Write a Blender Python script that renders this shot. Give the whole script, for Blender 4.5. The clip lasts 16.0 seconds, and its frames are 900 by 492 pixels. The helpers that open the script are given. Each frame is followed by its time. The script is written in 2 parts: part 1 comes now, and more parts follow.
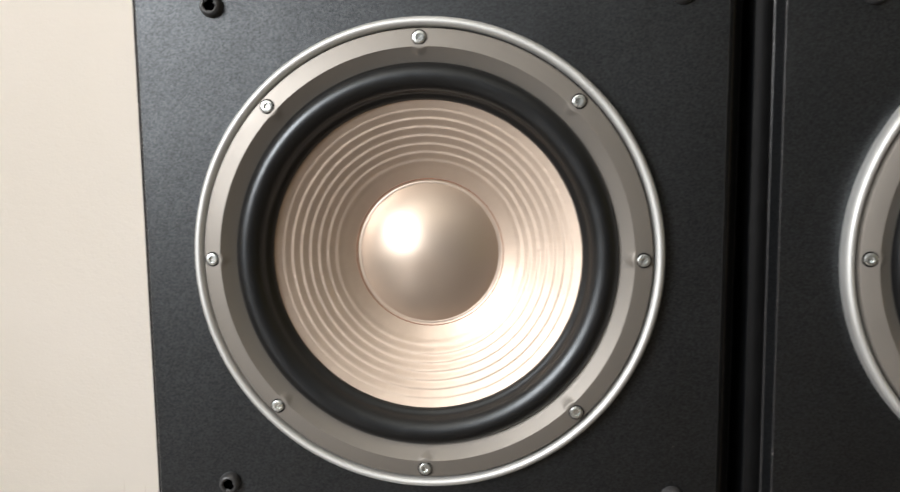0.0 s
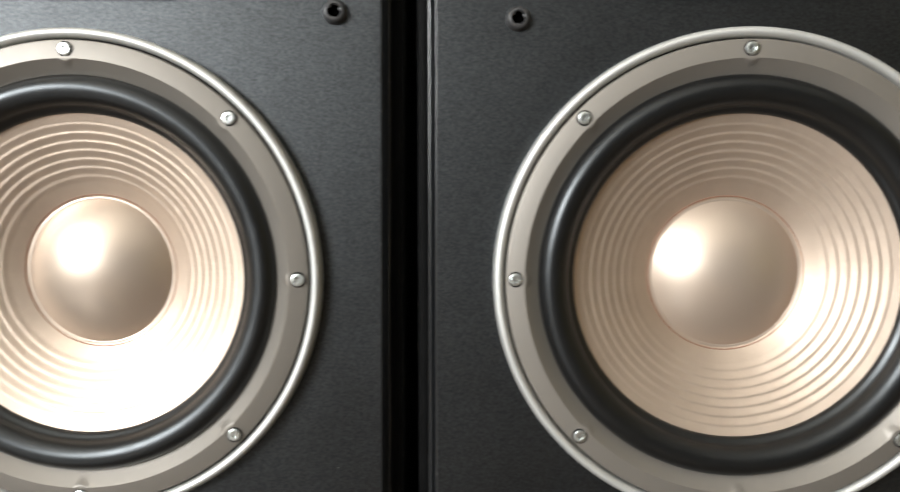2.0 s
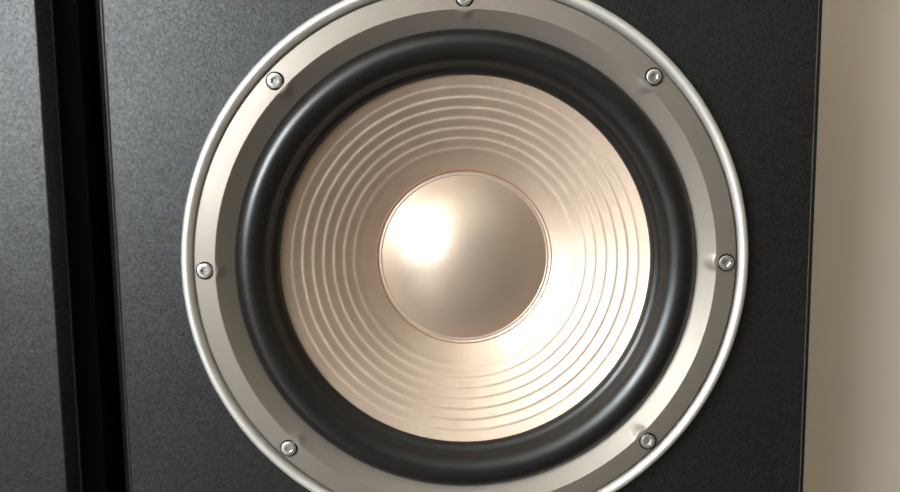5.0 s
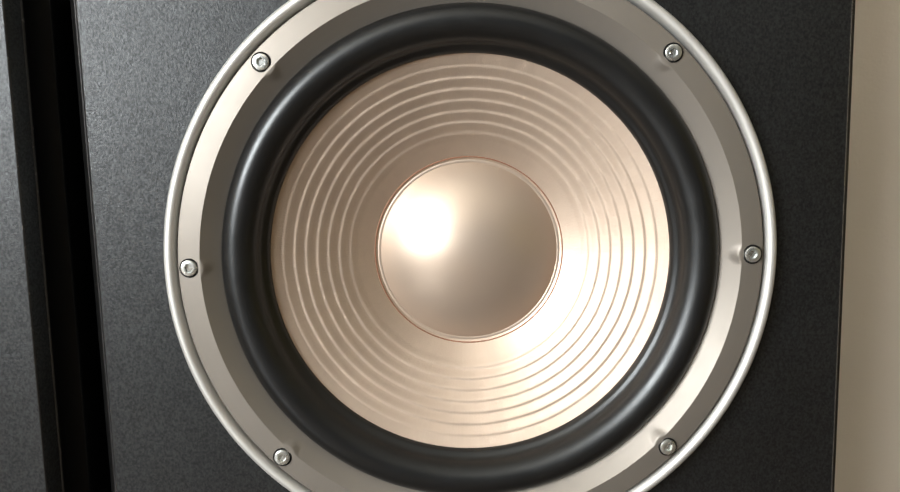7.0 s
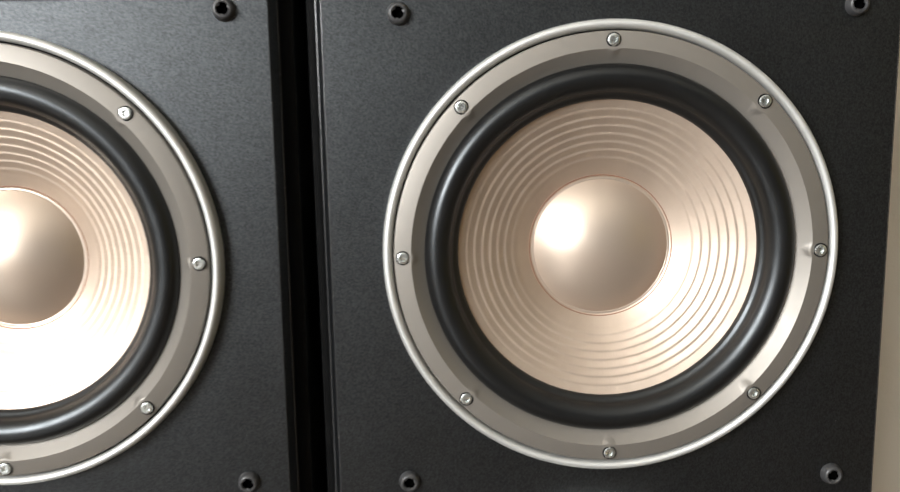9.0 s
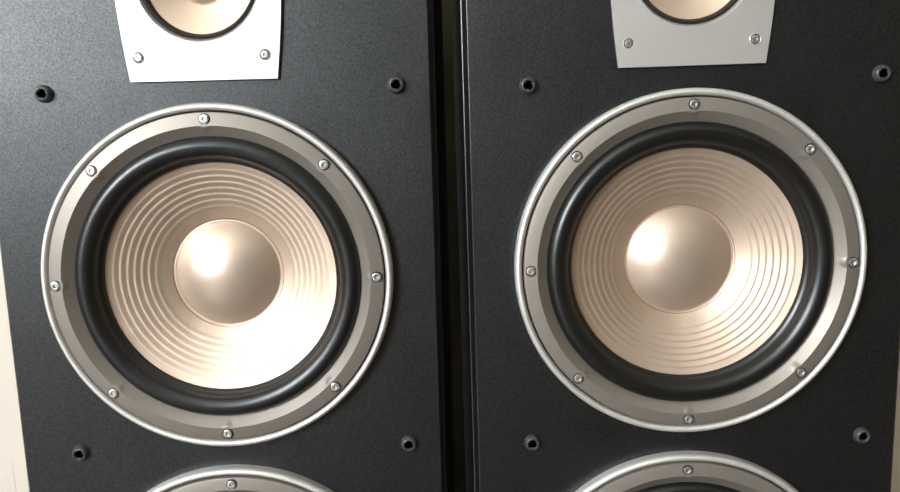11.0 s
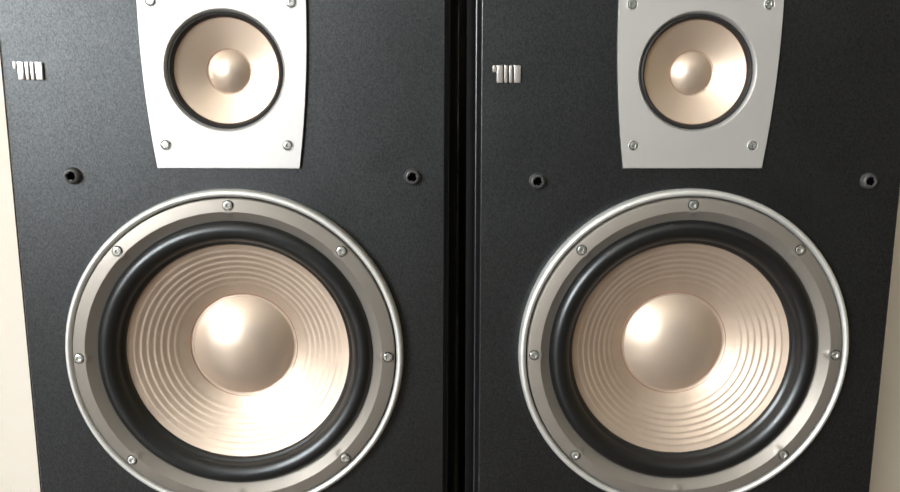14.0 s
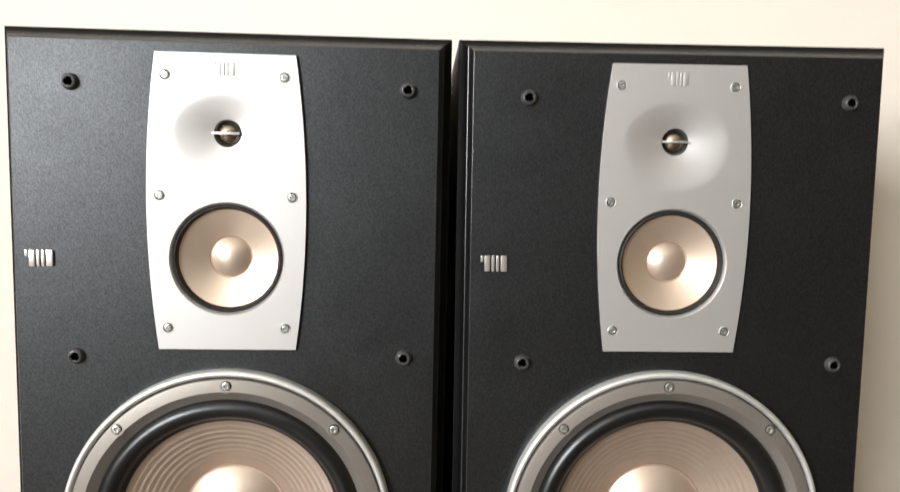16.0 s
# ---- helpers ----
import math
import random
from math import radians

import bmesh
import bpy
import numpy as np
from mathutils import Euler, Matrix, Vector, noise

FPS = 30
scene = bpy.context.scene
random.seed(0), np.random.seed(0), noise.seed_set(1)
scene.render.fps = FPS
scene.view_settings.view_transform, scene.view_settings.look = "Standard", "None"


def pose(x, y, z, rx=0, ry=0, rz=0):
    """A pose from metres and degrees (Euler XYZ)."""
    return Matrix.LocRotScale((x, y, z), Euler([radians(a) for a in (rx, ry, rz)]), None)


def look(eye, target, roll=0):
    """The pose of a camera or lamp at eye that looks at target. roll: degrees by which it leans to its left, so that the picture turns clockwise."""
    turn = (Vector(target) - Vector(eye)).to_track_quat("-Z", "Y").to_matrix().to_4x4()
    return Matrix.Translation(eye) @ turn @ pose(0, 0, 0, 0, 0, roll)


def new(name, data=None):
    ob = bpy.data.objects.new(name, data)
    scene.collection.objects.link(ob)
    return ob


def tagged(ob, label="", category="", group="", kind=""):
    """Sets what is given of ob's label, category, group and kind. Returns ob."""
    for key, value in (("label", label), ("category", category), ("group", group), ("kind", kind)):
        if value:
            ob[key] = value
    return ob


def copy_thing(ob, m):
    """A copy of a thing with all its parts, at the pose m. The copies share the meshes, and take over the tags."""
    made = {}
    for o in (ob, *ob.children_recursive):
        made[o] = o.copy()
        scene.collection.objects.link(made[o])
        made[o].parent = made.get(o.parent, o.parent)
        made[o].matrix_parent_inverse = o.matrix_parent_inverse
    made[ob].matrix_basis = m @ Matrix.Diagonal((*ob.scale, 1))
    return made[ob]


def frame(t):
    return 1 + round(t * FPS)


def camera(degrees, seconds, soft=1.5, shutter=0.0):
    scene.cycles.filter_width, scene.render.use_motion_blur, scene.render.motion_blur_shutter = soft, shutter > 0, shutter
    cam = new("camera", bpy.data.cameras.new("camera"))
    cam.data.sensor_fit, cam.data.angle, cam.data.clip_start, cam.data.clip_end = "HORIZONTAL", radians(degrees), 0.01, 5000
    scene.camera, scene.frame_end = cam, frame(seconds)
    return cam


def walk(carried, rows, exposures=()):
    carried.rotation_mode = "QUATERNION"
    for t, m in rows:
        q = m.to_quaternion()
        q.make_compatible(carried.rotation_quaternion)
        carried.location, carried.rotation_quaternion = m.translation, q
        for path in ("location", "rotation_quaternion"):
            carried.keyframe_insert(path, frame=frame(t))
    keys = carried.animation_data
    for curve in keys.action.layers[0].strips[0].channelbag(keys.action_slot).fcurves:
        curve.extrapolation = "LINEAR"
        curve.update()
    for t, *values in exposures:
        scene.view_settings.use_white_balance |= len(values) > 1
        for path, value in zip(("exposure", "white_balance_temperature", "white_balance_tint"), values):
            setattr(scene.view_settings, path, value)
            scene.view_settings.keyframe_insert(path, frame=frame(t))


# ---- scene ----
cam = camera(61.1, 16.0, soft=1.3, shutter=0.5)
# seconds, eye x y z, yaw, pitch, roll
PATH = [
    (0.0, 0.0567, -0.4225, 0.6152, 5.56, -6.45, 0.57),
    (0.5, 0.0878, -0.4252, 0.6196, 4.54, -6.57, 0.50),
    (1.0, 0.1254, -0.4226, 0.6160, 3.58, -5.96, 0.26),
    (1.5, 0.1632, -0.4187, 0.6166, 2.27, -5.31, -0.08),
    (2.0, 0.2056, -0.4106, 0.6138, 0.44, -4.94, -0.36),
    (2.5, 0.2462, -0.4051, 0.6231, -1.18, -6.40, -0.26),
    (3.0, 0.2813, -0.3996, 0.6138, -2.08, -6.08, 0.30),
    (3.5, 0.3106, -0.3978, 0.6159, -2.31, -6.24, 0.20),
    (4.0, 0.3239, -0.3982, 0.6153, -2.37, -6.88, 0.23),
    (4.5, 0.3261, -0.3802, 0.6120, -3.12, -6.48, 0.30),
    (5.0, 0.3332, -0.3581, 0.6104, -2.97, -6.37, 0.37),
    (5.2, 0.3366, -0.3501, 0.6095, -2.96, -6.77, 0.40),
    (7.3, 0.3374, -0.3316, 0.6102, -2.28, -7.63, 0.98),
    (7.5, 0.3324, -0.3323, 0.6094, -2.26, -7.94, 0.94),
    (8.0, 0.3228, -0.3447, 0.6161, -2.25, -8.37, 1.06),
    (8.5, 0.2905, -0.3940, 0.6186, -0.90, -8.23, 0.65),
    (9.0, 0.2521, -0.4419, 0.6309, -1.87, -8.24, 0.77),
    (9.5, 0.2207, -0.4791, 0.6325, -2.57, -7.99, 0.85),
    (10.0, 0.2006, -0.5097, 0.6356, -1.56, -8.06, 1.40),
    (10.2, 0.1922, -0.5238, 0.6423, -0.64, -8.06, 1.61),
    (12.3, 0.1602, -0.6061, 0.7033, -1.94, -10.78, 0.38),
    (12.5, 0.1586, -0.6050, 0.7060, -2.11, -10.77, 0.18),
    (13.0, 0.1580, -0.6011, 0.7162, -2.09, -10.73, 0.18),
    (13.5, 0.1570, -0.5959, 0.7317, -1.63, -10.19, 0.05),
    (14.0, 0.1494, -0.5892, 0.7517, -1.94, -9.89, -0.36),
    (14.5, 0.1424, -0.5908, 0.7827, -2.00, -9.47, -0.61),
    (15.0, 0.1438, -0.5922, 0.8044, -2.80, -8.06, -0.89),
    (15.5, 0.1450, -0.5948, 0.8324, -3.05, -7.42, -0.88),
    (16.0, 0.1403, -0.6068, 0.8554, -3.29, -5.63, -1.22),
]
EXPOSURES = [(0.0, -0.36, 6450, 12), (0.5, -0.20, 6450, 12), (1.0, -0.16, 6450, 12), (2.0, -0.03, 6450, 9), (3.5, 0.0, 6500, 8), (5.0, 0.03, 6550, 9), (7.5, -0.04, 6600, 10), (8.5, 0.07, 6480, 10), (9.0, 0.04, 6450, 10), (13.0, -0.02, 6500, 10), (14.5, 0.0, 6450, 8.5), (15.2, 0.0, 6600, 10.5), (16.0, 0.02, 6560, 12)]
walk(cam, [(t, pose(x, y, z, 90 + pitch, roll, yaw)) for t, x, y, z, yaw, pitch, roll in PATH], EXPOSURES)

# ---- daylight: one window in the left-hand wall ----
WALL_Y, LEFT_X, RIGHT_X, REAR_Y, CEIL = 0.46, -1.75, 3.6, -5.5, 2.6
WIN_Y0, WIN_Y1, WIN_Z0, WIN_Z1 = -3.7, -1.5, 0.85, 2.05

world = bpy.data.worlds.new("sky")
scene.world = world
world.use_nodes = True
wn, wl = world.node_tree.nodes, world.node_tree.links
sky = wn.new("ShaderNodeTexSky")
sky.sky_type, sky.sun_disc = "NISHITA", False
sky.sun_elevation, sky.sun_rotation = radians(40), radians(120)
wl.new(sky.outputs[0], wn["Background"].inputs["Color"])
wn["Background"].inputs["Strength"].default_value = 0.1

lamp = bpy.data.lights.new("window_daylight", "AREA")
lamp.shape, lamp.size, lamp.size_y = "RECTANGLE", WIN_Y1 - WIN_Y0 - 0.1, WIN_Z1 - WIN_Z0 - 0.1
lamp.energy, lamp.color = 262.0, (0.992, 1.0, 1.0)
lamp_ob = new("window_daylight", lamp)
lamp_ob.matrix_world = look((LEFT_X - 0.05, (WIN_Y0 + WIN_Y1) / 2, (WIN_Z0 + WIN_Z1) / 2), (0, (WIN_Y0 + WIN_Y1) / 2, (WIN_Z0 + WIN_Z1) / 2))


# ---- materials ----
class Mat:
    """A Principled material with small helpers to add nodes."""

    def __init__(self, name, color, rough=0.5, metal=0.0, spec=0.5):
        self.mat = bpy.data.materials.new(name)
        self.mat.use_nodes = True
        self.n, self.l = self.mat.node_tree.nodes, self.mat.node_tree.links
        self.b = self.n["Principled BSDF"]
        self.b.inputs["Base Color"].default_value = (*color, 1)
        self.b.inputs["Roughness"].default_value = rough
        self.b.inputs["Metallic"].default_value = metal
        self.b.inputs["Specular IOR Level"].default_value = spec
        self.coord = self.n.new("ShaderNodeTexCoord").outputs["Object"]
        self.height = None

    def mapped(self, scale, rot=(0, 0, 0)):
        m = self.n.new("ShaderNodeMapping")
        m.inputs["Scale"].default_value, m.inputs["Rotation"].default_value = scale, rot
        self.l.new(self.coord, m.inputs["Vector"])
        return m.outputs[0]

    def noise(self, scale, detail=3.0, vector=None, rough=0.55):
        t = self.n.new("ShaderNodeTexNoise")
        t.inputs["Scale"].default_value, t.inputs["Detail"].default_value, t.inputs["Roughness"].default_value = scale, detail, rough
        self.l.new(vector or self.coord, t.inputs["Vector"])
        return t.outputs["Fac"]

    def ramp(self, fac, lo, hi, a=0.3, b=0.7):
        r = self.n.new("ShaderNodeMapRange")
        for key, value in (("From Min", a), ("From Max", b), ("To Min", lo), ("To Max", hi)):
            r.inputs[key].default_value = value
        self.l.new(fac, r.inputs["Value"])
        return r.outputs[0]

    def mix(self, fac, c1, c2):
        m = self.n.new("ShaderNodeMix")
        m.data_type = "RGBA"
        for sock, c in ((m.inputs[6], c1), (m.inputs[7], c2)):
            if isinstance(c, tuple):
                sock.default_value = (*c, 1)
            else:
                self.l.new(c, sock)
        self.l.new(fac, m.inputs[0])
        return m.outputs[2]

    def set(self, key, out):
        self.l.new(out, self.b.inputs[key])
        return self

    def bump(self, fac, strength, dist):
        b = self.n.new("ShaderNodeBump")
        b.inputs["Strength"].default_value, b.inputs["Distance"].default_value = strength, dist
        self.l.new(fac, b.inputs["Height"])
        if self.height:
            self.l.new(self.height, b.inputs["Normal"])
        self.height = b.outputs[0]
        self.l.new(self.height, self.b.inputs["Normal"])
        return self

    def radial(self, spokes, rings):
        """Coordinates that run round the y axis and outwards from it."""
        s = self.n.new("ShaderNodeSeparateXYZ")
        self.l.new(self.coord, s.inputs[0])

        def op(kind, a, b=None):
            m = self.n.new("ShaderNodeMath")
            m.operation = kind
            for k, v in enumerate((a, b)):
                if isinstance(v, (int, float)):
                    m.inputs[k].default_value = v
                elif v is not None:
                    self.l.new(v, m.inputs[k])
            return m.outputs[0]

        ang = op("ARCTAN2", s.outputs[2], s.outputs[0])
        rad = op("SQRT", op("ADD", op("MULTIPLY", s.outputs[0], s.outputs[0]), op("MULTIPLY", s.outputs[2], s.outputs[2])))
        c = self.n.new("ShaderNodeCombineXYZ")
        self.l.new(op("MULTIPLY", op("COSINE", ang), spokes), c.inputs[0])
        self.l.new(op("MULTIPLY", op("SINE", ang), spokes), c.inputs[1])
        self.l.new(op("MULTIPLY", rad, rings), c.inputs[2])
        return c.outputs[0], rad


def vinyl_material():
    m = Mat("black_vinyl", (0.011, 0.0115, 0.0125), 0.46, spec=0.5)
    grain = m.noise(1.0, 4, m.mapped((760, 760, 620)), 0.6)
    fine = m.noise(2100, 2, rough=0.6)
    patch = m.noise(26, 5, rough=0.65)
    black = m.mix(m.ramp(grain, 0, 1), (0.0026, 0.0028, 0.0031), (0.0052, 0.0056, 0.0062))
    dust = m.n.new("ShaderNodeTexVoronoi")
    dust.inputs["Scale"].default_value = 38
    m.l.new(m.coord, dust.inputs["Vector"])
    m.set("Base Color", m.mix(m.ramp(dust.outputs["Distance"], 1, 0, 0.008, 0.014), black, (0.22, 0.21, 0.19)))
    m.set("Roughness", m.ramp(patch, 0.36, 0.43))
    # Cool tint puts the daylight's blue cast into the sheen.
    m.b.inputs["Specular Tint"].default_value = (0.90, 0.962, 1.0, 1)
    m.bump(grain, 0.22, 0.0004)
    m.bump(fine, 0.35, 0.0003)
    m.set("Specular IOR Level", m.ramp(m.noise(1.0, 3, m.mapped((1100, 1100, 900))), 0.44, 0.84, 0.34, 0.66))
    return m.mat


def cone_material():
    m = Mat("champagne_cone", (0.60, 0.50, 0.41), 0.45, 0.84)
    spokes, rad = m.radial(70, 25)
    streak = m.noise(1.0, 3, spokes)
    cloud = m.noise(60, 4)
    m.set("Base Color", m.mix(m.ramp(cloud, 0, 1), (0.555, 0.456, 0.372), (0.61, 0.506, 0.416)))
    m.set("Roughness", m.ramp(streak, 0.45, 0.53))
    m.bump(streak, 0.04, 0.0005)
    m.bump(m.noise(420, 2), 0.10, 0.0005)
    fine_spokes, rad = m.radial(150, 60)
    craze = m.n.new("ShaderNodeMath")
    craze.operation = "MULTIPLY"
    m.l.new(m.ramp(m.noise(1.0, 3, fine_spokes, 0.65), 0, 1, 0.54, 0.70), craze.inputs[0])
    m.l.new(m.ramp(rad, 0, 1, 0.052, 0.058), craze.inputs[1])
    m.bump(craze.outputs[0], 0.19, 0.0004)
    m.bump(m.noise(1300, 3, rough=0.7), 0.32, 0.0003)
    return m.mat


def painted_metal(name, color, rough, metal, grain=0.1, patchy=0.045):
    m = Mat(name, color, rough, metal)
    m.set("Roughness", m.ramp(m.noise(70, 4), rough - patchy, rough + patchy))
    m.bump(m.noise(2200, 2), grain, 0.0002)
    return m.mat


def rubber_material():
    m = Mat("black_rubber", (0.0045, 0.0047, 0.005), 0.36, spec=0.62)
    m.set("Roughness", m.ramp(m.noise(120, 4), 0.31, 0.38))
    # Highlights tinted blue in place of a bluer window light.
    m.b.inputs["Specular Tint"].default_value = (0.90, 0.962, 1.0, 1)
    m.bump(m.noise(1500, 3), 0.06, 0.0003)
    return m.mat


def worn_material():
    """The rubbed arris of the board, chipped through to the pale core in specks."""
    m = Mat("rubbed_edge", (0.028, 0.028, 0.029), 0.28)
    m.set("Base Color", m.mix(m.ramp(m.noise(260, 4, rough=0.7), 0, 1, 0.62, 0.70), (0.026, 0.026, 0.027), (0.13, 0.125, 0.12)))
    m.bump(m.noise(900, 2), 0.3, 0.0003)
    return m.mat


def wall_material():
    m = Mat("cream_wall_paint", (0.83, 0.785, 0.70), 0.7, spec=0.3)
    blotch = m.noise(3.0, 5)
    m.set("Base Color", m.mix(m.ramp(blotch, 0, 1), (0.826, 0.772, 0.684), (0.862, 0.812, 0.736)))
    m.bump(m.noise(14, 4), 0.15, 0.004)
    m.bump(m.noise(1.0, 3, m.mapped((110, 110, 170))), 0.28, 0.0012)
    m.bump(m.noise(320, 3), 0.25, 0.0008)
    return m.mat


def wood_floor_material():
    m = Mat("brown_floor", (0.22, 0.13, 0.07), 0.45)
    g = m.noise(1.0, 5, m.mapped((3, 40, 40)))
    m.set("Base Color", m.mix(m.ramp(g, 0, 1), (0.065, 0.047, 0.03), (0.125, 0.09, 0.06)))
    m.bump(g, 0.15, 0.001)
    return m.mat


# Tones of unseen surfaces, chosen for the fill light they send back.
WARM_BOUNCE = Mat("warm_bounce_brown", (0.175, 0.132, 0.04), 0.75, spec=0.3).mat
CEIL_BOUNCE = Mat("ceiling_bounce_tone", (0.68, 0.64, 0.57), 0.8, spec=0.3).mat
LOW_BOUNCE = Mat("low_bounce_taupe", (0.06, 0.056, 0.051), 0.75, spec=0.3).mat
VINYL, CONE, RUBBER, WALL, FLOOR = vinyl_material(), cone_material(), rubber_material(), wall_material(), wood_floor_material()
DOME = painted_metal("champagne_dust_cap", (0.61, 0.515, 0.43), 0.39, 0.73, 0.0, 0.012)
RIM = painted_metal("satin_aluminium", (0.66, 0.67, 0.655), 0.55, 0.72, 0.03)
FRAME = painted_metal("titanium_grey_paint", (0.238, 0.221, 0.197), 0.48, 0.56, 0.06, 0.02)
PLATE = painted_metal("silver_plate_paint", (0.58, 0.58, 0.575), 0.48, 0.75, 0.05, 0.01)
STEEL = painted_metal("zinc_screw_steel", (0.70, 0.74, 0.73), 0.27, 0.92, 0.05)
TITAN = painted_metal("titanium_dome", (0.42, 0.37, 0.30), 0.25, 1.0, 0.10)
CONE_SMOOTH = painted_metal("champagne_smooth_cone", (0.65, 0.54, 0.44), 0.44, 0.78, 0.03, 0.015)
GLUE = painted_metal("copper_glue_line", (0.26, 0.12, 0.07), 0.5, 0.1, 0.1)
CHROME = painted_metal("badge_chrome", (0.66, 0.64, 0.62), 0.3, 0.8, 0.02)
PLASTIC = painted_metal("black_plastic", (0.045, 0.045, 0.046), 0.36, 0.0, 0.1)
FOAM = painted_metal("black_foam", (0.007, 0.007, 0.007), 0.6, 0.0, 0.6)
WORN = worn_material()
# Near-black for the baffle's cove: the gap's shade is put into its colour.
COVE_SHADE = painted_metal("cove_shade_black", (0.0025, 0.0025, 0.0025), 0.5, 0.0, 0.3)
COVE_SHADE.node_tree.nodes["Principled BSDF"].inputs["Specular IOR Level"].default_value = 0.18
HOLE_SHADE = Mat("hole_shade_black", (0.0012, 0.0012, 0.0012), 0.9, spec=0.0).mat
# Painted shade for the frame's groove and the rings round screw heads.
GAP_SHADE = Mat("gap_shade_black", (0.004, 0.004, 0.004), 0.8, spec=0.2).mat
WHITE = Mat("white_window_paint", (0.8, 0.8, 0.79), 0.4).mat


# ---- mesh helpers ----
def mesh_of(name, bm, mats, sharp=38):
    me = bpy.data.meshes.new(name)
    bm.to_mesh(me)
    bm.free()
    for m in mats if isinstance(mats, (list, tuple)) else [mats]:
        me.materials.append(m)
    me.shade_smooth()
    me.set_sharp_from_angle(angle=radians(sharp))
    return me


def place(name, me, parent, loc=(0, 0, 0), label="", rot=None):
    ob = new(name, me)
    ob.parent = parent
    ob.location = loc
    if rot:
        ob.rotation_euler = rot
    return tagged(ob, label)


def part(name, bm, mats, parent, label="", loc=(0, 0, 0), sharp=38):
    return place(name, mesh_of(name, bm, mats, sharp), parent, loc, label)


def lathe(bm, profile, segs, close=False, mat=0):
    """Turns a profile of (radius, y) round the y axis; a radius may be a function of the angle."""
    rings = []
    for r, y in profile:
        ring = []
        for k in range(segs):
            a = 2 * math.pi * k / segs
            rr = r(a) if callable(r) else r
            ring.append(bm.verts.new((rr * math.cos(a), y(a) if callable(y) else y, rr * math.sin(a))))
        rings.append(ring)
    for one, two in zip(rings, rings[1:]):
        for k in range(segs):
            bm.faces.new((one[k], one[(k + 1) % segs], two[(k + 1) % segs], two[k])).material_index = mat
    if close:
        bm.faces.new(rings[-1]).material_index = mat
    return rings


def box(bm, x0, x1, y0, y1, z0, z1, bevel=0.0):
    m = Matrix.Translation(((x0 + x1) / 2, (y0 + y1) / 2, (z0 + z1) / 2)) @ Matrix.Diagonal((x1 - x0, y1 - y0, z1 - z0, 1))
    made = bmesh.ops.create_cube(bm, size=1, matrix=m)["verts"]
    if bevel:
        edges = list({e for v in made for e in v.link_edges})
        bmesh.ops.bevel(bm, geom=edges, offset=bevel, segments=2, affect="EDGES", profile=0.6)


# ---- the room ----
def slab(name, x0, x1, y0, y1, z0, z1, mat, label, category):
    bm = bmesh.new()
    box(bm, x0, x1, y0, y1, z0, z1)
    return tagged(new(name, mesh_of(name, bm, mat)), label, category, kind="structure")


# The floor, ceiling, east and south walls are unseen, toned to set bounced light.
slab("floor", LEFT_X - 0.2, RIGHT_X + 0.2, REAR_Y - 0.2, WALL_Y + 0.2, -0.1, 0, FLOOR, "brown wooden floor under the loudspeakers", "floor")
slab("ceiling", LEFT_X - 0.2, RIGHT_X + 0.2, REAR_Y - 0.2, WALL_Y + 0.2, CEIL, CEIL + 0.1, CEIL_BOUNCE, "unseen ceiling, toned for the light it bounces", "ceiling")
slab("wall_north", LEFT_X - 0.2, RIGHT_X + 0.2, WALL_Y, WALL_Y + 0.2, 0, CEIL, WALL, "cream painted plaster wall behind the loudspeakers", "wall")
slab("wall_east", RIGHT_X, RIGHT_X + 0.2, REAR_Y, WALL_Y, 0, CEIL, WARM_BOUNCE, "unseen side wall, brown to warm the bounced light", "wall")
slab("wall_south", LEFT_X - 0.2, RIGHT_X + 0.2, REAR_Y - 0.2, REAR_Y, 0, CEIL, LOW_BOUNCE, "unseen rear wall, dark to hold back bounced light", "wall")
bm = bmesh.new()
box(bm, LEFT_X - 0.2, LEFT_X, REAR_Y, WIN_Y0, 0, CEIL)
box(bm, LEFT_X - 0.2, LEFT_X, WIN_Y1, WALL_Y, 0, CEIL)
box(bm, LEFT_X - 0.2, LEFT_X, WIN_Y0, WIN_Y1, 0, WIN_Z0)
box(bm, LEFT_X - 0.2, LEFT_X, WIN_Y0, WIN_Y1, WIN_Z1, CEIL)
tagged(new("wall_west", mesh_of("wall_west", bm, WALL)), "cream painted side wall with a window opening", "wall", kind="structure")
bm = bmesh.new()
for y0, y1, z0, z1 in ((WIN_Y0, WIN_Y0 + 0.05, WIN_Z0, WIN_Z1), (WIN_Y1 - 0.05, WIN_Y1, WIN_Z0, WIN_Z1), (WIN_Y0 + 0.05, WIN_Y1 - 0.05, WIN_Z0, WIN_Z0 + 0.05), (WIN_Y0 + 0.05, WIN_Y1 - 0.05, WIN_Z1 - 0.05, WIN_Z1)):
    box(bm, LEFT_X - 0.16, LEFT_X - 0.09, y0, y1, z0, z1)
tagged(new("window_1", mesh_of("window_1", bm, WHITE)), "white painted window frame letting in daylight", "window", kind="structure")

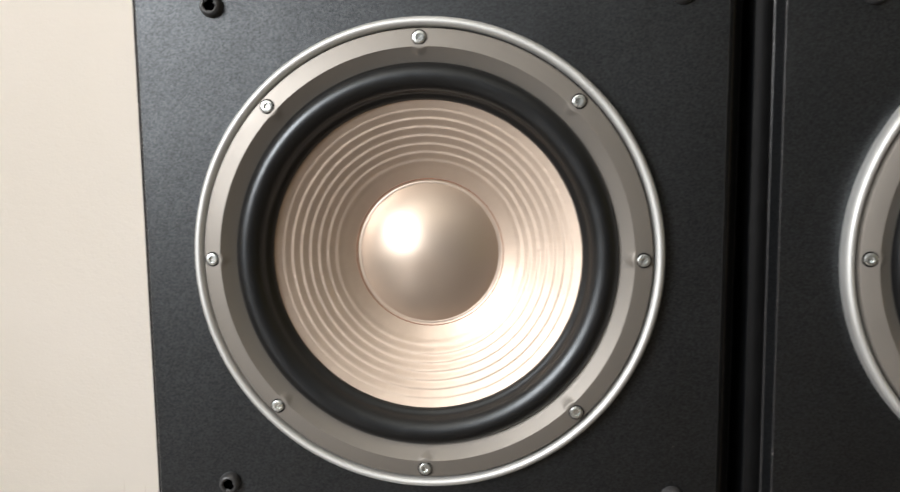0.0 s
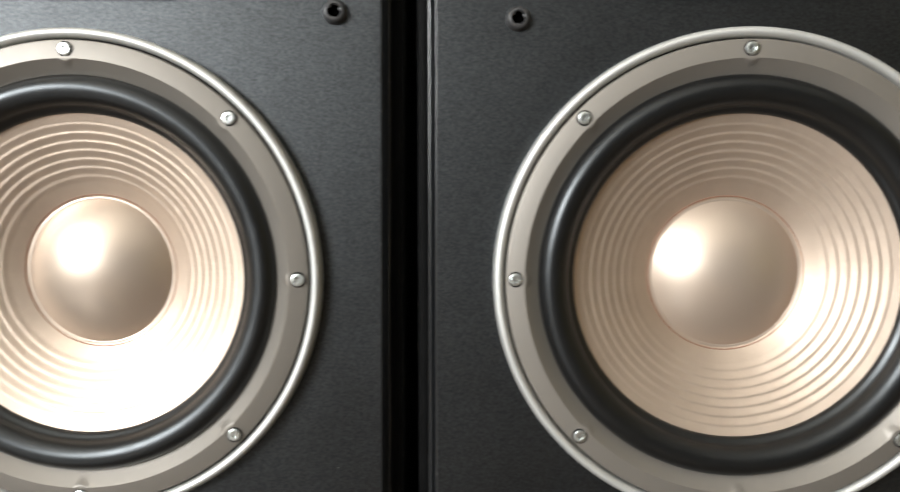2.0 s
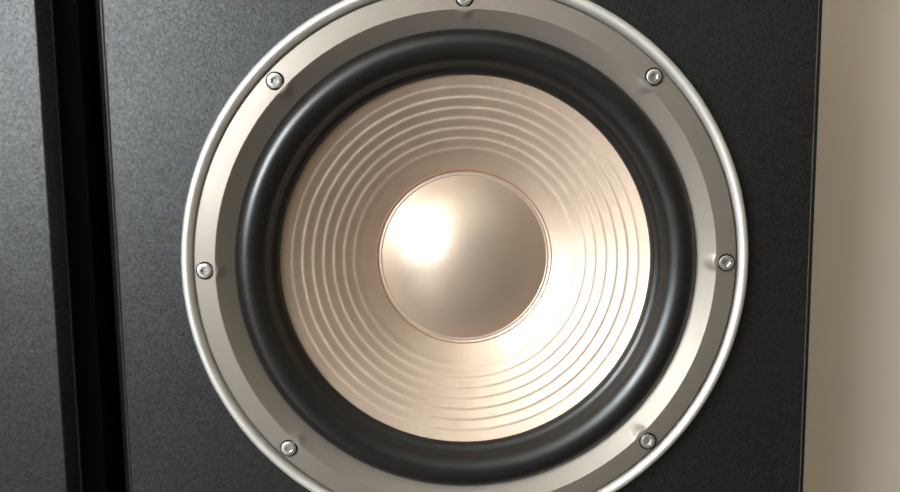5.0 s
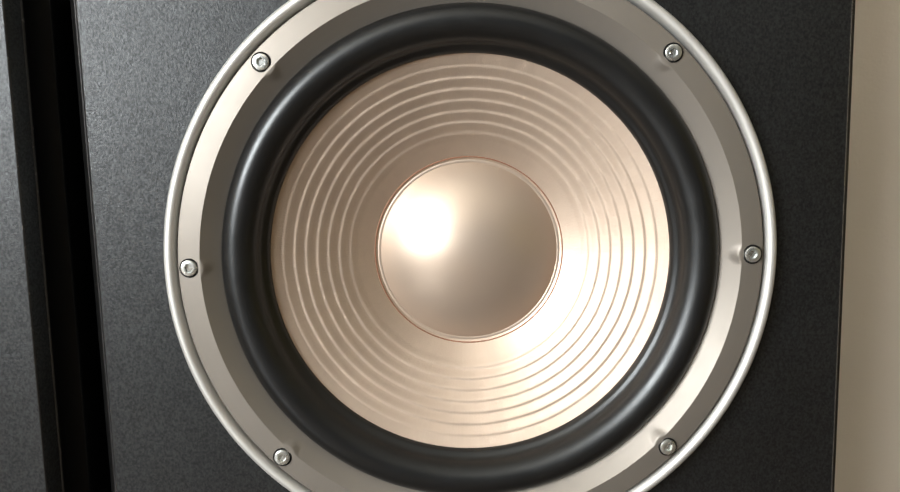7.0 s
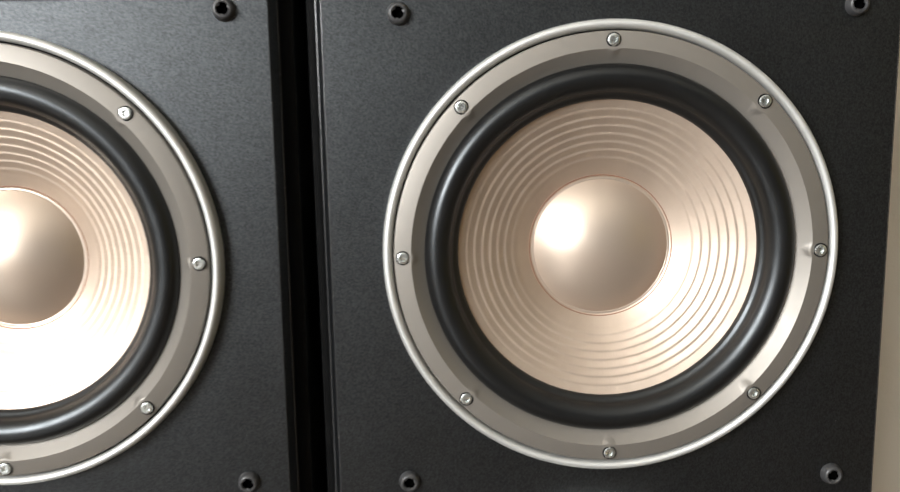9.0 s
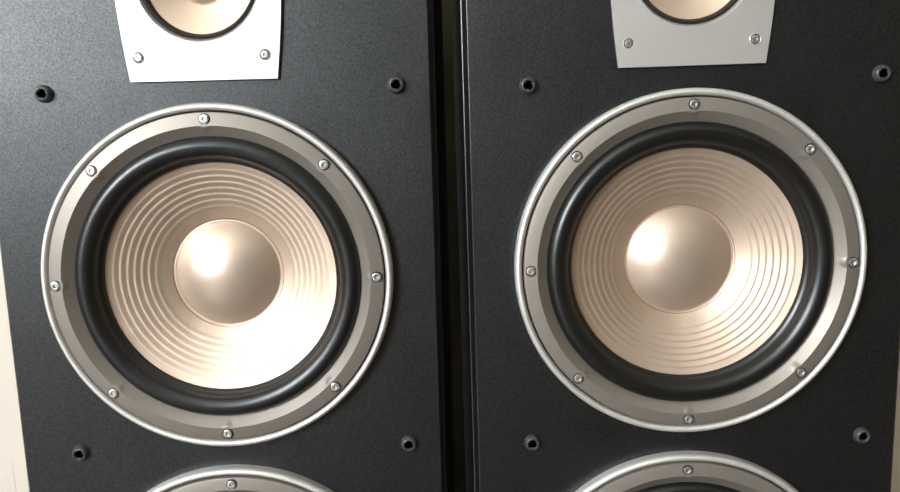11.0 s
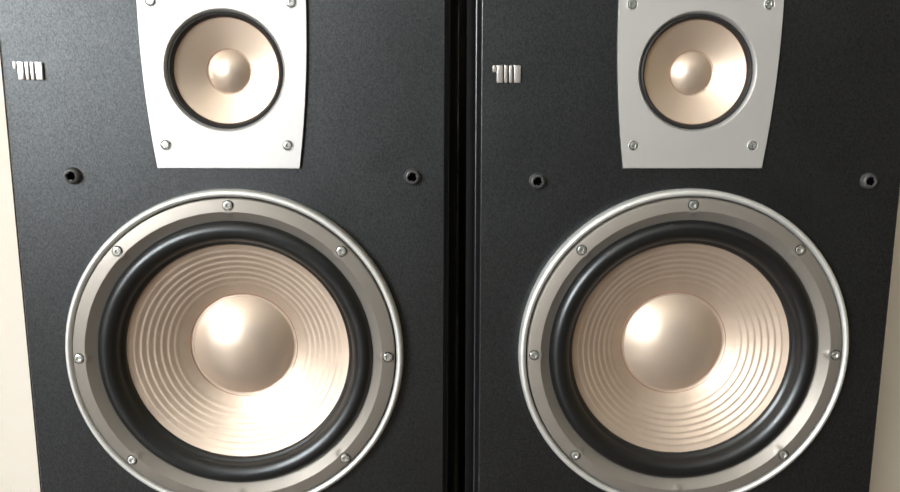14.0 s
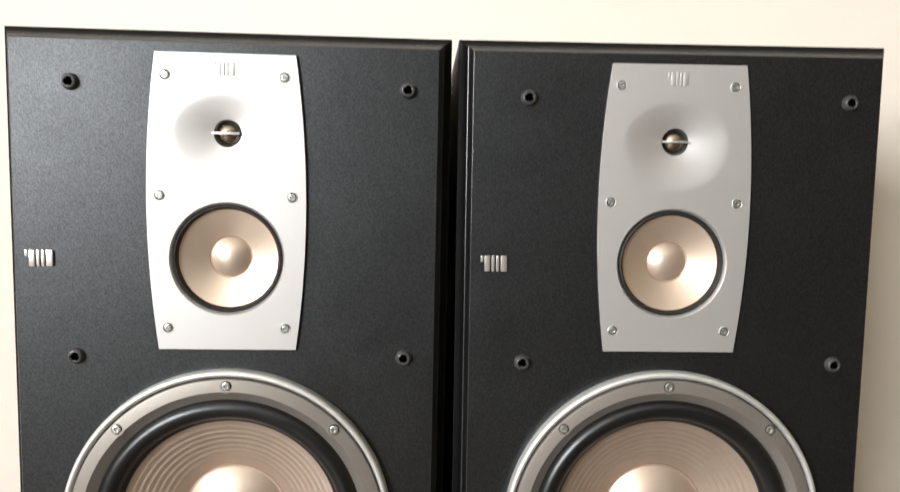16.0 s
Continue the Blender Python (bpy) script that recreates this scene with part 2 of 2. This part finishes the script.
# hairline cracks low in the wall's paint
CRACK = Mat("crack_shadow", (0.62, 0.565, 0.475), 0.9, spec=0.1).mat
for x, z0, z1, drift in ((-0.4478, 0.13, 0.2165, -0.001), (-0.4172, 0.15, 0.2105, -0.0035)):
    bm = bmesh.new()
    rows = []
    for k in range(25):
        f = k / 24
        cx = x + drift * f + 0.0009 * noise.noise((x * 50, f * 6, 0))
        w = 0.0004 * (1 - f) + 0.00012
        rows.append([bm.verts.new((cx - w, 0.0, z0 + (z1 - z0) * f)), bm.verts.new((cx, -0.0002, z0 + (z1 - z0) * f)), bm.verts.new((cx + w, 0.0, z0 + (z1 - z0) * f))])
    for one, two in zip(rows, rows[1:]):
        for k in range(2):
            bm.faces.new((one[k], one[k + 1], two[k + 1], two[k]))
    part("crack", bm, CRACK, bpy.data.objects["wall_north"], loc=(0, WALL_Y - 0.0003, 0))

# ---- the loudspeakers ----
# Along y the baffle's front lies at BAFFLE; x = 0 is the middle of the cabinet, Z0 the upper woofer's centre.
BAFFLE, Z0, Z_LOW = 0.005, 0.56, 0.2757
X_LEFT, X_RIGHT, BOX_TOP, BOX_BACK, CHAMFER = -0.1640, 0.1646, 0.9612, 0.432, 0.0115
SCREW_R, N_SCREWS = 0.121, 8
MID_Z, TWEETER_Z = Z0 + 0.222, Z0 + 0.3208
PLATE_Z0, PLATE_Z1, PLATE_Y = Z0 + 0.1493, Z0 + 0.3817, 0.0020


def rect_loop(bm, out, y):
    x0, x1, z0, z1 = X_LEFT - out, X_RIGHT + out, CHAMFER - out, BOX_TOP - CHAMFER + out
    return [bm.verts.new(p) for p in ((x0, y, z0), (x1, y, z0), (x1, y, z1), (x0, y, z1))]


def baffle_mesh():
    """The front board with its openings and a mitred edge: a chamfer, a nick and a hollow cove."""
    bm = bmesh.new()
    front = rect_loop(bm, 0, BAFFLE)
    edges = [bm.edges.new((front[k], front[(k + 1) % 4])) for k in range(4)]
    for r, z, n in ((0.124, Z0, 72), (0.124, Z_LOW, 72), (0.0495, MID_Z, 48), (0.034, TWEETER_Z, 40)):
        ring = [bm.verts.new((r * math.cos(2 * math.pi * k / n), BAFFLE, z + r * math.sin(2 * math.pi * k / n))) for k in range(n)]
        edges += [bm.edges.new((ring[k], ring[(k + 1) % n])) for k in range(n)]
    bmesh.ops.triangle_fill(bm, use_beauty=True, use_dissolve=False, edges=edges, normal=(0, -1, 0))
    steps = [(0.0003, 0.0001, 1), (0.0007, 0.0006, 1), (0.0040, 0.0070, 0), (0.0046, 0.0072, 1), (0.0048, 0.0078, 1)]
    for k in range(1, 9):
        a = radians(56) * k / 8
        steps.append((0.0048 + (CHAMFER - 0.0051) * (1 - math.cos(a)) / (1 - math.cos(radians(56))), 0.0078 + 0.0102 * math.sin(a) / math.sin(radians(56)), 2))
    steps += [(CHAMFER, 0.0187, 1), (CHAMFER, 0.0210, 0)]
    one = front
    for out, deep, mat_slot in steps:
        two = rect_loop(bm, out, BAFFLE + deep)
        for k in range(4):
            bm.faces.new((one[k], two[k], two[(k + 1) % 4], one[(k + 1) % 4])).material_index = mat_slot
        one = two
    return mesh_of("front_baffle", bm, [VINYL, WORN, COVE_SHADE], 8)


def body_mesh():
    bm = bmesh.new()
    x0, x1, y0, y1 = X_LEFT - CHAMFER, X_RIGHT + CHAMFER, BAFFLE + 0.0212, BOX_BACK
    loops = [[bm.verts.new(p) for p in ((x0, y, 0), (x1, y, 0), (x1, y, BOX_TOP), (x0, y, BOX_TOP))] for y in (y0, y1)]
    for k in range(4):
        bm.faces.new((loops[0][k], loops[1][k], loops[1][(k + 1) % 4], loops[0][(k + 1) % 4]))
    bm.faces.new(loops[1])
    return mesh_of("cabinet_body", bm, VINYL)


LAND_IN, WALL_IN, BOSS = 0.1163, 0.1086, 0.0058


def frame_face(r, a):
    """Depth of the woofer frame's face: a sloping land, then a conical wall, with a round boss under each screw."""
    if r >= LAND_IN:
        return -0.0054 + (r - LAND_IN) * 0.0011 / (0.1250 - LAND_IN)
    cone = -0.0054 + 0.0057 * (LAND_IN - r) / (LAND_IN - WALL_IN)
    step = 2 * math.pi / N_SCREWS
    off = (a + step / 2) % step - step / 2
    d = math.hypot(r * math.cos(off) - SCREW_R, r * math.sin(off))
    rest = max(0.0, d - BOSS)
    boss = -0.0053 + 1.1 * rest * rest / (rest + 0.0004)
    soft = 0.0002
    return -soft * math.log(math.exp(-cone / soft) + math.exp(-boss / soft)) if boss - cone < 0.002 else cone


def frame_mesh():
    bm = bmesh.new()
    at = lambda r: (r, lambda a: frame_face(r, a))
    lathe(bm, [(0.1266, 0.0035), (0.12655, 0.0), (0.1264, -0.0028), (0.1259, -0.0040), (0.1250, -0.0043), (LAND_IN + 0.0006, -0.0053), at(LAND_IN)], 192)
    lathe(bm, [at(float(r)) for r in np.linspace(LAND_IN, WALL_IN, 24)] + [(0.1083, 0.002), (0.109, 0.03)], 960)
    # Groove bottom, coloured near-black for the shade between trim and frame.
    lathe(bm, [(0.1280, 0.0010), (0.1266, 0.0012)], 192, mat=1)
    return mesh_of("frame", bm, [FRAME, GAP_SHADE], 28)


def trim_mesh():
    bm = bmesh.new()
    c, w = 0.1302, 0.0028
    lathe(bm, [(c + w, BAFFLE + 0.001)] + [(c + w * math.cos(a), BAFFLE - 0.0052 - 0.0042 * math.sin(a)) for a in np.linspace(0, math.pi, 12)] + [(c - w, BAFFLE + 0.001)], 256)
    return mesh_of("trim_ring", bm, RIM)


def surround_mesh():
    bm = bmesh.new()
    prof = [(0.1098, 0.0030), (0.1092, 0.0028)]
    for a in np.linspace(0, math.pi / 2, 14):
        prof.append((0.1014 + 0.0074 * math.cos(a), 0.0026 - 0.0082 * math.sin(a)))
    for a in np.linspace(0.1, 1.40, 16):
        prof.append((0.1014 - 0.0088 * math.sin(a), 0.0026 - 0.0082 * math.cos(a)))
    prof += [(0.0924, 0.0021), (0.0919, 0.0029), (0.0911, 0.0036), (0.0902, 0.0042), (0.0894, 0.0049), (0.0890, 0.0060), (0.0886, 0.0092)]
    lathe(bm, [(float(a), float(b)) for a, b in prof], 192)
    return mesh_of("surround", bm, RUBBER, 60)


RIDGES = [0.0831 - 0.00475 * k for k in range(7)]


def cone_mesh():
    """Seven pressed ridges, each with a short outer flank and a long inner one, a little uneven round the cone."""
    bm = bmesh.new()

    def depth(r):
        f = (0.0894 - r) / (0.0894 - 0.043)
        base = 0.0072 + 0.0213 * (0.86 * f + 0.14 * f * f)

        def at(a):
            y = base
            for k, c in enumerate(RIDGES):
                c += 0.00010 * noise.noise((4 * math.cos(a), 4 * math.sin(a), k * 3.1)) + 0.00016 * noise.noise((16 * math.cos(a), 16 * math.sin(a), k * 5.3))
                d = (r - c) / (0.0014 if r > c else 0.0031)
                if abs(d) < 1:
                    y -= 0.00035 * (0.7 if k in (0, 6) else 1.0) * (0.5 + 0.5 * math.cos(math.pi * d))
            return y
        return at

    lathe(bm, [(float(r), depth(float(r))) for r in np.linspace(0.0896, 0.0425, 150)], 240)
    return mesh_of("cone", bm, CONE, 60)


def cap_mesh(name, r, y, h, mat, rings=20, segs=96):
    bm = bmesh.new()
    R = (r * r + h * h) / (2 * h)
    top = math.asin(r / R)
    lip = 0.02 * r
    prof = [(r * 1.010, y + 0.0008), (r * 1.006, y + 0.0001), (r - lip, y - 0.0002)] + [((1 - 0.025) * R * math.sin(a), y - h + R * (1 - math.cos(a))) for a in np.linspace(top, top / rings, rings)]
    lathe(bm, prof, segs, close=True)
    return mesh_of(name, bm, mat, 60)


def ring_mesh(name, r, y, tube, mat, segs=128):
    bm = bmesh.new()
    lathe(bm, [(r + tube * math.cos(a), y - tube * math.sin(a)) for a in np.linspace(-0.3, math.pi + 0.3, 8)], segs)
    return mesh_of(name, bm, mat, 60)


def screw_mesh(r, h, shade_lift, rim=0.0):
    """A pan head with a hexagon socket; a raised near-black ring paints a countersink's shade; a pressed rim round it
    on thin plate.
    """
    bm = bmesh.new()
    hexa = lambda size: (lambda a: size * math.cos(math.pi / 6) / math.cos((a % (math.pi / 3)) - math.pi / 6))
    lathe(bm, [(r * 1.19, 0.0004), (r * 1.19, -shade_lift), (r * 0.98, -shade_lift)], 36, mat=1)
    lathe(bm, [(r, 0.0), (r, -h * 0.62), (r * 0.95, -h * 0.86), (r * 0.82, -h), (hexa(r * 0.56), -h * 0.97), (hexa(r * 0.52), -h * 0.85), (hexa(r * 0.5), -h * 0.1)], 36, close=True)
    if rim:
        lathe(bm, [(r * 1.50, 0.0003), (r * 1.42, -rim * 0.7), (r * 1.34, -rim), (r * 1.24, -rim * 0.6), (r * 1.19, 0.0002)], 36, mat=2)
    return mesh_of("screw", bm, [STEEL, GAP_SHADE, PLATE], 30)


def socket_mesh():
    """A domed black bush that takes a grille peg."""
    bm = bmesh.new()
    tooth = lambda a: 0.0034 - 0.0006 * (math.sin(3 * a + 0.6) > 0.75)
    lathe(bm, [(0.0066, 0.0), (0.0065, -0.0010), (0.0060, -0.0028), (0.0053, -0.0041), (0.0046, -0.0047), (0.0040, -0.0047), (0.0036, -0.0041)], 40)
    lathe(bm, [(0.0036, -0.0041), (tooth, -0.0039), (tooth, -0.0030)], 40)
    # Shallow closed hole; its near-black colour paints the shade of a deep one.
    lathe(bm, [(tooth, -0.0030), (tooth, -0.0002)], 40, close=True, mat=1)
    return mesh_of("grille_socket", bm, [PLASTIC, HOLE_SHADE], 45)


def plate_half(z):
    t = (z - (PLATE_Z0 + PLATE_Z1) / 2) / ((PLATE_Z1 - PLATE_Z0) / 2)
    return 0.0538 + 0.0080 * (1 - t * t)


SPLIT_Z = Z0 + 0.2712


def plate_depth(x, z):
    """How far the plate's skin lies behind its front: the tweeter's shallow oval horn."""
    dx, dz = x, z - TWEETER_Z
    u = math.hypot(dx / 0.043, dz / (0.032 if dz > 0 else 0.041))
    v = max(0.0, 1 - u)
    return 0.0094 * v * v / (v + 0.10) * (0.7 + 0.3 * v)


def plate_mesh():
    """A bowed plate with two openings, lofted from each opening out to the rim."""
    bm = bmesh.new()
    for cz, hole, lo, hi in ((TWEETER_Z, 0.0109, SPLIT_Z, PLATE_Z1), (MID_Z, 0.0431, PLATE_Z0, SPLIT_Z)):
        rim = []
        for k in range(40):
            rim.append((-plate_half(lo) + 2 * plate_half(lo) * k / 40, lo))
        for k in range(40):
            z = lo + (hi - lo) * k / 40
            rim.append((plate_half(z), z))
        for k in range(40):
            rim.append((plate_half(hi) - 2 * plate_half(hi) * k / 40, hi))
        for k in range(40):
            z = hi + (lo - hi) * k / 40
            rim.append((-plate_half(z), z))
        rows = []
        mid = hole > 0.03
        fracs = [0, 0.35, 0.7, 1.0] if mid else [0]
        for i in fracs[:-1] if mid else []:
            r = hole + 0.0022 * i
            drop = 0.0038 * (1 - i) ** 1.4
            rows.append([bm.verts.new((r * x / math.hypot(x, z - cz), PLATE_Y + drop, cz + r * (z - cz) / math.hypot(x, z - cz))) for x, z in rim])
        start = hole + (0.0022 if mid else 0)
        steps = 6 if mid else 30
        for i in range(steps + 1):
            f = (i / steps) ** (1.0 if mid else 1.25)
            row = []
            for x, z in rim:
                d = math.hypot(x, z - cz)
                r = start + (d - start) * f
                px, pz = r * x / d, cz + r * (z - cz) / d
                row.append(bm.verts.new((px, PLATE_Y + (0 if mid else plate_depth(px, pz)), pz)))
            rows.append(row)
        n = len(rim)
        for one, two in zip(rows, rows[1:]):
            for k in range(n):
                bm.faces.new((one[k], one[(k + 1) % n], two[(k + 1) % n], two[k]))
        # rolled rim down to the baffle, on the outer sides only
        outer = rows[-1]
        lip = []
        for v in outer:
            x, y, z = v.co
            seam = abs(z - SPLIT_Z) < 1e-6 and abs(x) < plate_half(z) - 1e-5
            nx = 0 if seam or abs(x) < plate_half(z) - 1e-5 else math.copysign(1, x)
            nz = 0 if seam else (1 if abs(z - PLATE_Z1) < 1e-6 else -1 if abs(z - PLATE_Z0) < 1e-6 else 0)
            lip.append((v, nx, nz, seam))
        prev = [v for v in outer]
        for out, deep in ((0.0002, 0.0002), (0.0003, BAFFLE - PLATE_Y)):
            cur = [bm.verts.new((v.co.x + nx * out, PLATE_Y + deep, v.co.z + nz * out)) for v, nx, nz, seam in lip]
            for k in range(n):
                j = (k + 1) % n
                if not ((lip[k][3] or lip[j][3]) and abs(lip[k][0].co.z - lip[j][0].co.z) < 1e-6):
                    bm.faces.new((prev[k], prev[j], cur[j], cur[k])).material_index = 1 if deep > 0.001 else 0
            prev = cur
    bmesh.ops.remove_doubles(bm, verts=bm.verts, dist=1e-6)
    bmesh.ops.recalc_face_normals(bm, faces=bm.faces)
    return mesh_of("faceplate", bm, [PLATE, PLASTIC], 40)


def emblem_mesh(name, w, h, deep, mat, bevel):
    """Plain upright blocks in a row, with a small stud before the first."""
    bm = bmesh.new()
    u = w / 24
    box(bm, 0, 2.4 * u, -deep, 0, 0.62 * h, h, bevel)
    box(bm, 3.4 * u, 8.2 * u, -deep, 0, 0, h, bevel)
    box(bm, 9.6 * u, 12.2 * u, -deep, 0, 0, h, bevel)
    box(bm, 13.6 * u, 16.2 * u, -deep, 0, 0, h, bevel)
    box(bm, 17.6 * u, 23.0 * u, -deep, 0, 0, h, bevel)
    return mesh_of(name, bm, mat)


def build_speaker():
    root = tagged(new("floor_speaker"), "tall black floor speaker with silver faceplate and champagne cones", "loudspeaker", "pair of floor speakers")
    place("front_baffle", baffle_mesh(), root, label="black textured vinyl front board with chamfered edges")
    place("cabinet_body", body_mesh(), root)
    frame_me, trim, surround, cone = frame_mesh(), trim_mesh(), surround_mesh(), cone_mesh()
    cap, glue, screw = cap_mesh("dust_cap", 0.0427, 0.0284, 0.0155, DOME), ring_mesh("glue_line", 0.0442, 0.0279, 0.00032, GLUE), screw_mesh(0.0035, 0.0014, 0.00045)
    for z in (Z0, Z_LOW):
        woofer = place("woofer", frame_me, root, (0, 0, z), "grey painted metal woofer frame")
        place("trim_ring", trim, woofer, label="satin aluminium trim ring")
        place("surround", surround, woofer, label="glossy black rubber surround")
        place("cone", cone, woofer, label="ribbed champagne metallic cone")
        place("dust_cap", cap, woofer, label="smooth champagne metal dust cap")
        place("glue_line", glue, woofer, label="thin copper-brown glue line")
        for k in range(N_SCREWS):
            a = 2 * math.pi * k / N_SCREWS
            place("screw", screw, woofer, (SCREW_R * math.cos(a), -0.0048, SCREW_R * math.sin(a)), "zinc-plated hexagon socket screw" if k == 0 else "", (0, random.uniform(0, 6.28), 0))
    plate = place("faceplate", plate_mesh(), root, label="bowed satin silver faceplate with a shallow horn")
    small = screw_mesh(0.0029, 0.0008, 0.00005, 0.0005)
    for x, z in ((-0.0463, 0.3647), (0.0452, 0.3647), (-0.0518, 0.2717), (0.0511, 0.2717), (-0.0465, 0.1665), (0.0456, 0.1665)):
        place("screw", small, plate, (x, PLATE_Y - 0.0001, Z0 + z), rot=(0, random.uniform(0, 6.28), 0))
    place("logo_relief", emblem_mesh("logo_relief", 0.0165, 0.0105, 0.0006, PLATE, 0.0002), plate, (-0.0092, PLATE_Y, Z0 + 0.3650))
    bm = bmesh.new()
    lathe(bm, [(0.0452, 0.0062), (0.0434, 0.0056), (0.0427, 0.0050), (0.0421, 0.0040), (0.0414, 0.0037), (0.0408, 0.0042), (0.0403, 0.0056), (0.0397, 0.0068), (0.0390, 0.0084)], 96)
    mid = part("midrange", bm, FOAM, root, "small midrange driver with a black foam edge", (0, 0, MID_Z))
    bm = bmesh.new()
    lathe(bm, [(float(r), float(0.0076 + 0.0096 * ((0.0399 - r) / 0.0236))) for r in np.linspace(0.0399, 0.0163, 30)], 96)
    part("cone", bm, CONE_SMOOTH, mid, "smooth champagne metallic cone")
    place("glue_line", ring_mesh("glue_line_small", 0.0170, 0.0168, 0.0002, GLUE, 72), mid)
    place("glue_line", ring_mesh("glue_line_edge", 0.0393, 0.0077, 0.0002, GLUE, 96), mid)
    place("dust_cap", cap_mesh("dust_cap_small", 0.0163, 0.0170, 0.0064, DOME, 14, 64), mid, label="smooth champagne metal dust cap")
    bm = bmesh.new()
    lathe(bm, [(0.0116, 0.0112), (0.0109, 0.0115), (0.0104, 0.0126), (0.0098, 0.0140), (0.0088, 0.0152)], 64)
    tweeter = part("tweeter", bm, PLASTIC, root, "black tweeter throat ring", (0, -0.0030, TWEETER_Z))
    place("dome", cap_mesh("tweeter_dome", 0.0091, 0.0142, 0.0054, TITAN, 12, 56), tweeter, label="dull titanium dome")
    bm = bmesh.new()
    box(bm, -0.0112, 0.0100, 0.0062, 0.0086, -0.0008, 0.0008, 0.0003)
    part("phase_bar", bm, PLATE, tweeter, "thin silver bar across the dome")
    sock = socket_mesh()
    for x, z in ((-0.1185, 0.3576), (0.1411, 0.3576), (-0.1190, 0.1426), (0.1406, 0.1426), (-0.1201, -0.1374), (0.1405, -0.1378)):
        place("grille_socket", sock, root, (x, BAFFLE, Z0 + z), "black plastic grille socket")
    place("badge", emblem_mesh("badge", 0.0222, 0.0128, 0.0022, CHROME, 0.0004), root, (-0.1560, BAFFLE, Z0 + 0.2142), "raised polished metal emblem")
    return root


left = build_speaker()
right = copy_thing(left, Matrix.Translation((0.3592, -0.0033, 0.0016)) @ Matrix.Translation((0, 0, Z0)) @ pose(0, 0, 0, 0, -0.366, -1.752) @ Matrix.Translation((0, 0, -Z0)))
for ob in right.children:
    if ob.name.startswith("grille_socket"):
        ob.location.z -= 0.0038
        ob.location.x -= 0.0012
